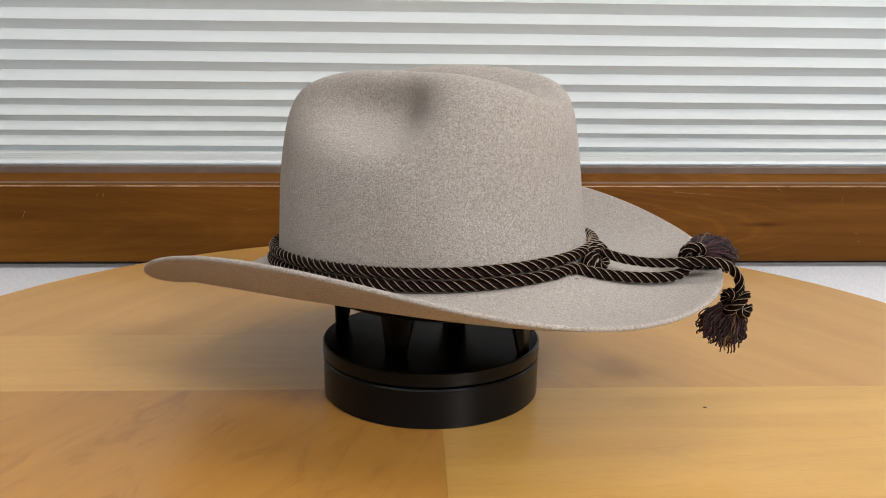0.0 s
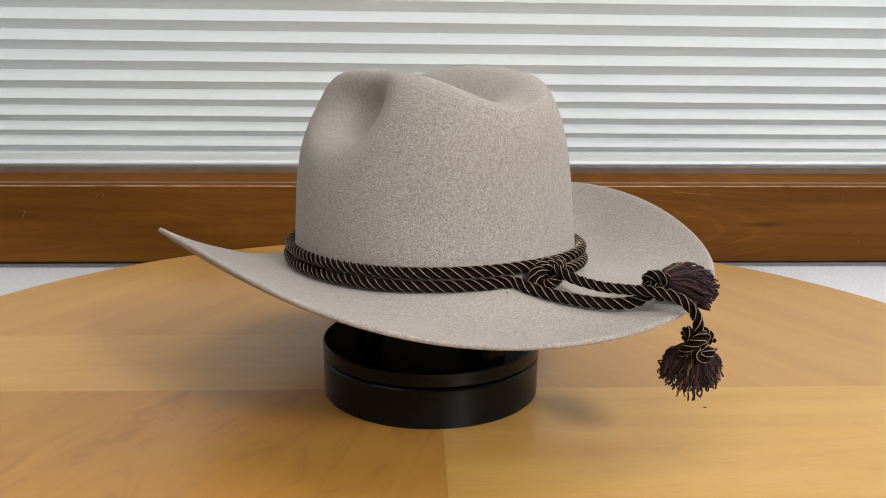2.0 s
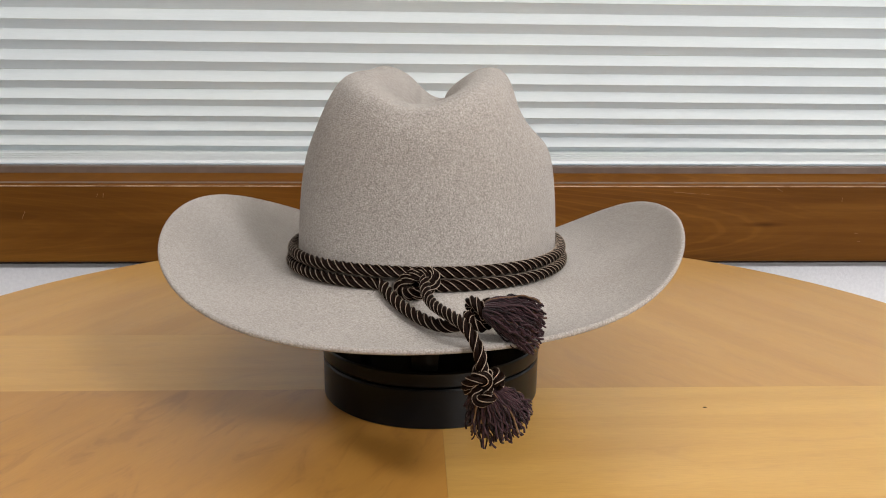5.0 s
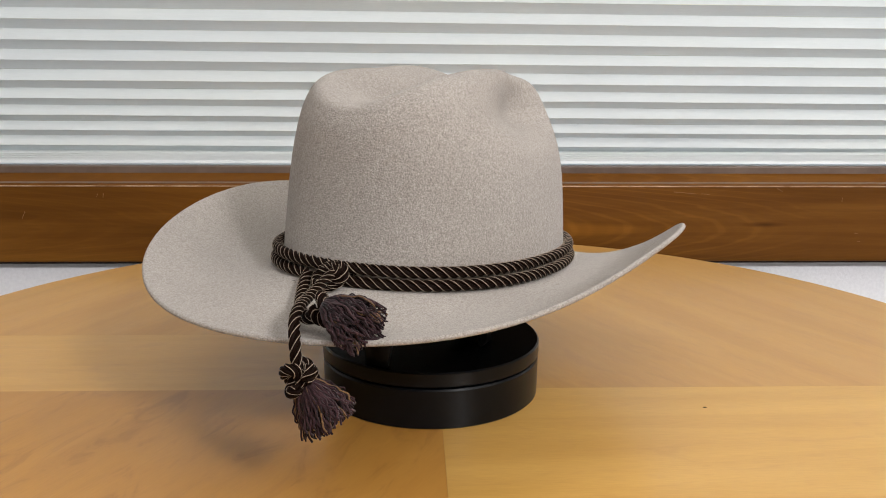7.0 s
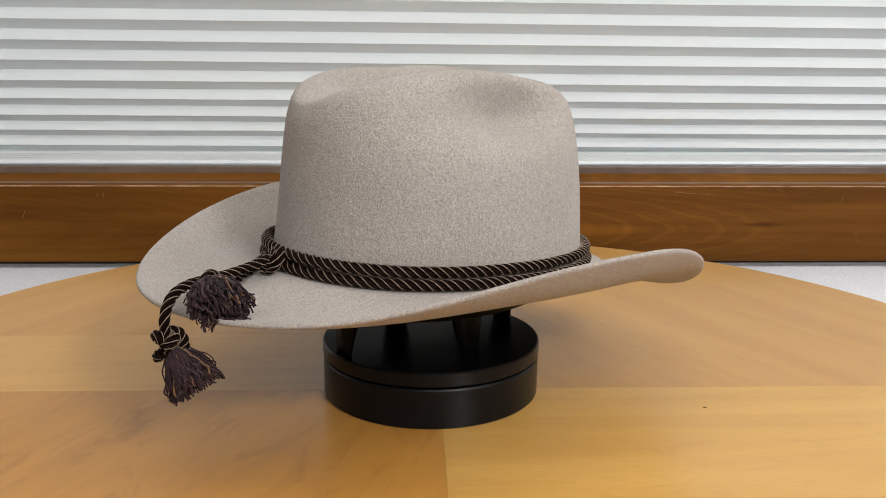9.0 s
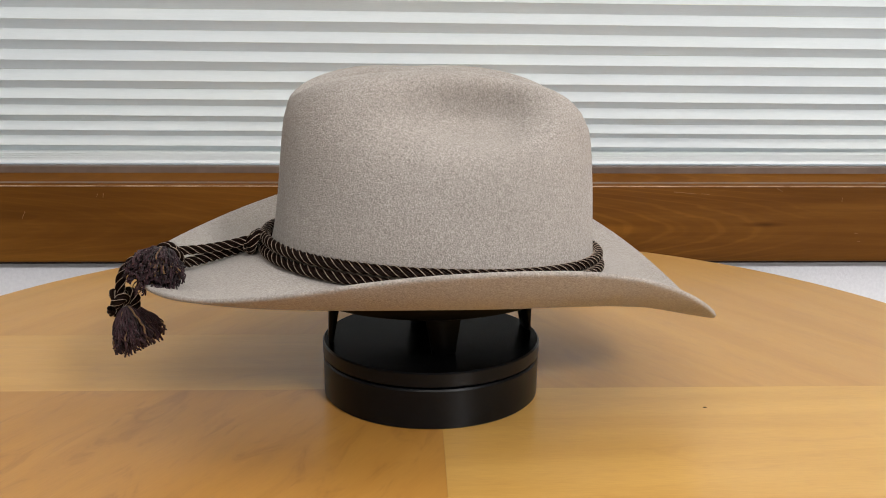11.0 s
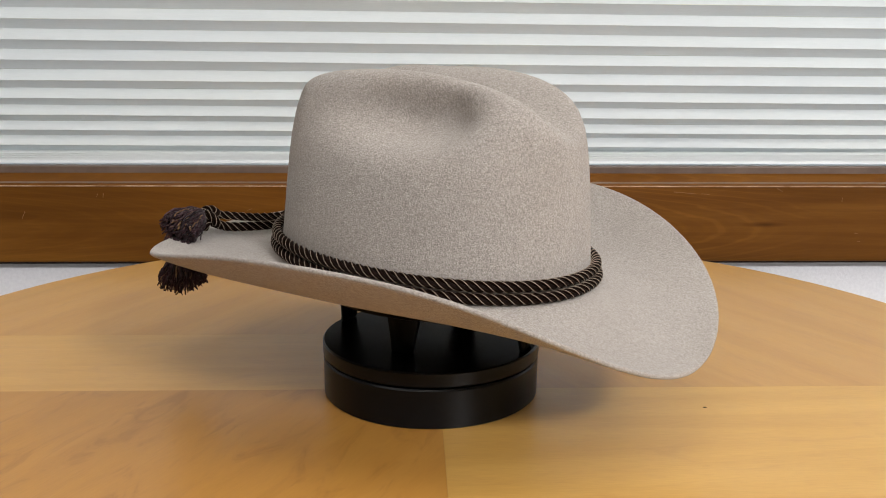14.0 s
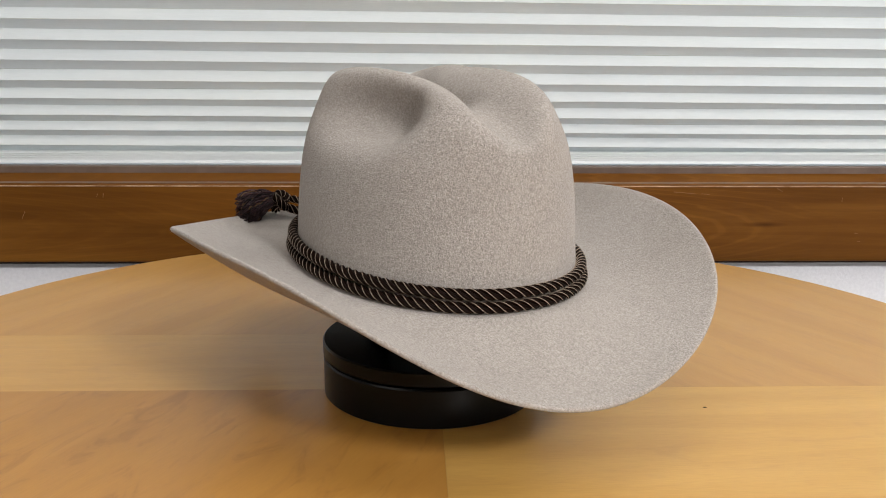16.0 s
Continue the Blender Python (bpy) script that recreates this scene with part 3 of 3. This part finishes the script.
    for a in (45, 0, -45):
        rows.append(g[:, -1] + out * th * math.cos(radians(a)) + n[:, -1] * th * math.sin(radians(a)))
    rows += [g[:, k] - n[:, k] * th for k in range(33, -1, -1)]
    m = np.stack(rows, 1)
    brim = from_arrays("brim", m.reshape(-1, 3), grid_faces(nu, m.shape[1], True), FELT, hat)
    return hat


def ring_path(lift, out, a0, a1, n=80):
    ph = np.linspace(a0, a1, n)
    p = crown_point(ph, np.full(n, 0.06))
    q = crown_point(ph + 0.01, np.full(n, 0.06))
    t = q - p
    nrm = np.stack([t[:, 1], -t[:, 0], 0 * t[:, 0]], -1)
    nrm /= np.linalg.norm(nrm, axis=1)[:, None]
    p = p + nrm * np.asarray(out)[..., None] if np.ndim(out) else p + nrm * out
    p[:, 2] = brim_break(ph) + lift
    return p


def knot(centre, size, axis, parent, name, seed, stretch=1.0, cord=0.0030):
    """An overhand knot: a rope wound in a tight trefoil about an axis."""
    ax = Vector(axis).normalized()
    q = ax.to_track_quat("Z", "Y")
    pts = []
    for i in range(26):
        t = 2 * math.pi * i / 25 * 0.97 + seed
        r = size * (0.62 + 0.30 * math.cos(3 * t))
        v = Vector((r * math.cos(2 * t), r * math.sin(2 * t), size * 0.62 * stretch * math.sin(3 * t)))
        pts.append(Vector(centre) + q @ v)
    return rope(pts, cord, 0.017, parent, name, seed)


def wrap_knot(centre, along, away, parent, name):
    """The cord laid in a slanting oval coil over both loops."""
    al = Vector(along).normalized()
    aw = Vector(away)
    aw = (aw - al * aw.dot(al)).normalized()
    up = aw.cross(al)
    major = al * math.cos(radians(24)) + up * math.sin(radians(24))
    minor = aw.cross(major) * -1
    pts = []
    for i in range(48):
        f = i / 47
        t = 2 * math.pi * 2.15 * f + 2.4
        wide, high = 0.0118 - 0.0045 * f, 0.0066 - 0.0030 * f
        pts.append(Vector(centre) + major * wide * math.cos(t) + minor * high * math.sin(t) + aw * (0.0022 + 0.0040 * f + 0.0016 * math.sin(t)))
    return rope(pts, 0.0030, 0.020, parent, name, 0.7)


def tassel(root, tip, side_dir, length, wide, thick, count, parent, seed, droop=0.0, floor_fn=None):
    """A frayed fan of yarn: root at the knot, tip the way it hangs, side_dir the way it fans."""
    rnd = random.Random(seed)
    root, tip = Vector(root), Vector(tip).normalized()
    sx = Vector(side_dir)
    sx = (sx - tip * sx.dot(tip)).normalized()
    sy = tip.cross(sx)
    allv, allf = [], []
    for i in range(count):
        a = rnd.uniform(-1, 1)
        b = rnd.uniform(-1, 1) * math.sqrt(1 - a * a)
        fan = 0.95 * a
        L = length * rnd.uniform(0.70, 1.08) * (1 - 0.12 * a * a)
        w = [rnd.uniform(-1, 1) for _ in range(4)]
        ph = [rnd.uniform(0, 6.28) for _ in range(4)]
        pts = []
        for k in range(14):
            s = k / 13
            out = (s ** 0.7) * (1 - 0.18 * s)
            x = 0.0035 * a + wide * a * out + 0.0020 * w[0] * math.sin(6 * s + ph[0]) * s + 0.0013 * w[2] * math.sin(19 * s + ph[2]) * s
            y = 0.0030 * b + thick * b * out + 0.0020 * w[1] * math.sin(7 * s + ph[1]) * s + 0.0013 * w[3] * math.sin(21 * s + ph[3]) * s
            z = L * s * (1 - 0.10 * a * a * s)
            q = root + sx * x + sy * y + tip * z
            q.z -= droop * s * s
            if floor_fn is not None:
                q.z = max(q.z, floor_fn(q) + 0.0006)
            pts.append(tuple(q))
        p, _ = resample(pts, L / 20)
        v, f = tube(p, rnd.uniform(0.00036, 0.00060), 5)
        base = len(allv)
        allv += [tuple(x) for x in v]
        allf += [tuple(base + i for i in face) for face in f]
    return from_arrays("tassel", allv, allf, YARN, parent, "frayed plum-brown yarn tassel")


def brim_floor(q):
    """Height of the brim's upper face under q; beyond the rim, far below."""
    az = math.atan2(q.y, q.x)
    ph = np.array([az - radians(CROWN["az"])])
    b = crown_point(ph, np.zeros(1))[0]
    e = rim_point(np.array(az))
    s = (math.hypot(q.x, q.y) - math.hypot(b[0], b[1])) / (math.hypot(e[0], e[1]) - math.hypot(b[0], b[1]))
    if s > 1.0:
        return -1.0
    return float(brim_point(ph, np.array([max(0.0, s)]))[0][2]) + 0.0022


def build_cord(hat):
    c = hat
    r = 0.0034
    k0 = radians(182)       # the knot sits behind, beside the middle of the back
    up = ring_path(0.0124, r * 0.9, k0, k0 + 2 * math.pi, 110)
    lo = ring_path(0.0050, r * 1.25, k0, k0 + 2 * math.pi - 0.36, 110)
    tail_b = [(0.0850, -0.0705, 0.0650), (0.0955, -0.0705, 0.0632), (0.1100, -0.0698, 0.0612), (0.1260, -0.0682, 0.0597), (0.1420, -0.0648, 0.0592), (0.1530, -0.0595, 0.0605), (0.1605, -0.0525, 0.0650)]
    # the tail rests on the brim
    tail_b = [(x, y, max(z, brim_floor(Vector((x, y, 0.0))) + r * 0.8)) for x, y, z in tail_b]
    rope([tuple(x) for x in lo] + tail_b, r, 0.0230, c, "lower_cord_loop", 1.1)
    rope(up, r, 0.0230, c, "upper_cord_loop", 0.3)
    tail_a = [(0.0960, -0.0415, 0.0680), (0.0990, -0.0470, 0.0725), (0.1060, -0.0530, 0.0712), (0.1180, -0.0580, 0.0685), (0.1340, -0.0615, 0.0672), (0.1500, -0.0632, 0.0678), (0.1660, -0.0635, 0.0685), (0.1785, -0.0630, 0.0660), (0.1862, -0.0618, 0.0590), (0.1885, -0.0610, 0.0510), (0.1880, -0.0600, 0.0450)]
    rope(tail_a, 0.0030, 0.0225, c, "tail_cord", 0.9)
    wrap_knot((0.0985, -0.0535, 0.0678), (0.50, 0.86, 0.0), (0.86, -0.50, 0.15), c, "band_knot")
    knot((0.1620, -0.0490, 0.0685), 0.0074, (0.6, 0.75, 0.1), c, "upper_knot", 1.4)
    knot((0.1878, -0.0595, 0.0415), 0.0085, (0.1, 0.1, 1.0), c, "lower_knot", 2.2, 1.15)
    tassel((0.1665, -0.0490, 0.0715), (0.55, 0.82, -0.08), (0.82, -0.55, 0.0), 0.029, 0.0165, 0.0120, 430, c, 5, 0.006, brim_floor)
    tassel((0.1868, -0.0575, 0.0395), (-0.16, 0.44, -0.86), (0.8, 0.5, 0.0), 0.026, 0.0165, 0.0150, 430, c, 9)
    for k, (x, y, z) in enumerate(((0.0830, -0.0735, 0.0625), (0.0960, -0.0655, 0.0605))):
        pts = [(x, y, z), (x + 0.0020, y - 0.0020, z - 0.0010), (x + 0.0014, y - 0.0042, z - 0.0014 + 0.001 * k), (x + 0.0034, y - 0.0052, z - 0.0006 + 0.002 * k)]
        p, _ = resample(pts, 0.0005)
        v, f = tube(p, 0.00018, 5)
        from_arrays("stray_thread", v, f, CORD, c, "loose dark thread")
    return c


turn = build_room()
build_shade(turn)
table = build_table()
build_speck()
turntable, platter = build_turntable()
stand = build_stand()
hat = build_hat()
build_cord(hat)


def motions():
    times = [2.0 * k for k in range(9)]
    for ob in (stand, hat):
        walk(ob, [(t, pose(0, 0, Z0, 0, 0, -RATE * t)) for t in times])
    walk(platter, [(t, pose(0, 0, Z0 - TOP, 0, 0, -RATE * t)) for t in times])


motions()
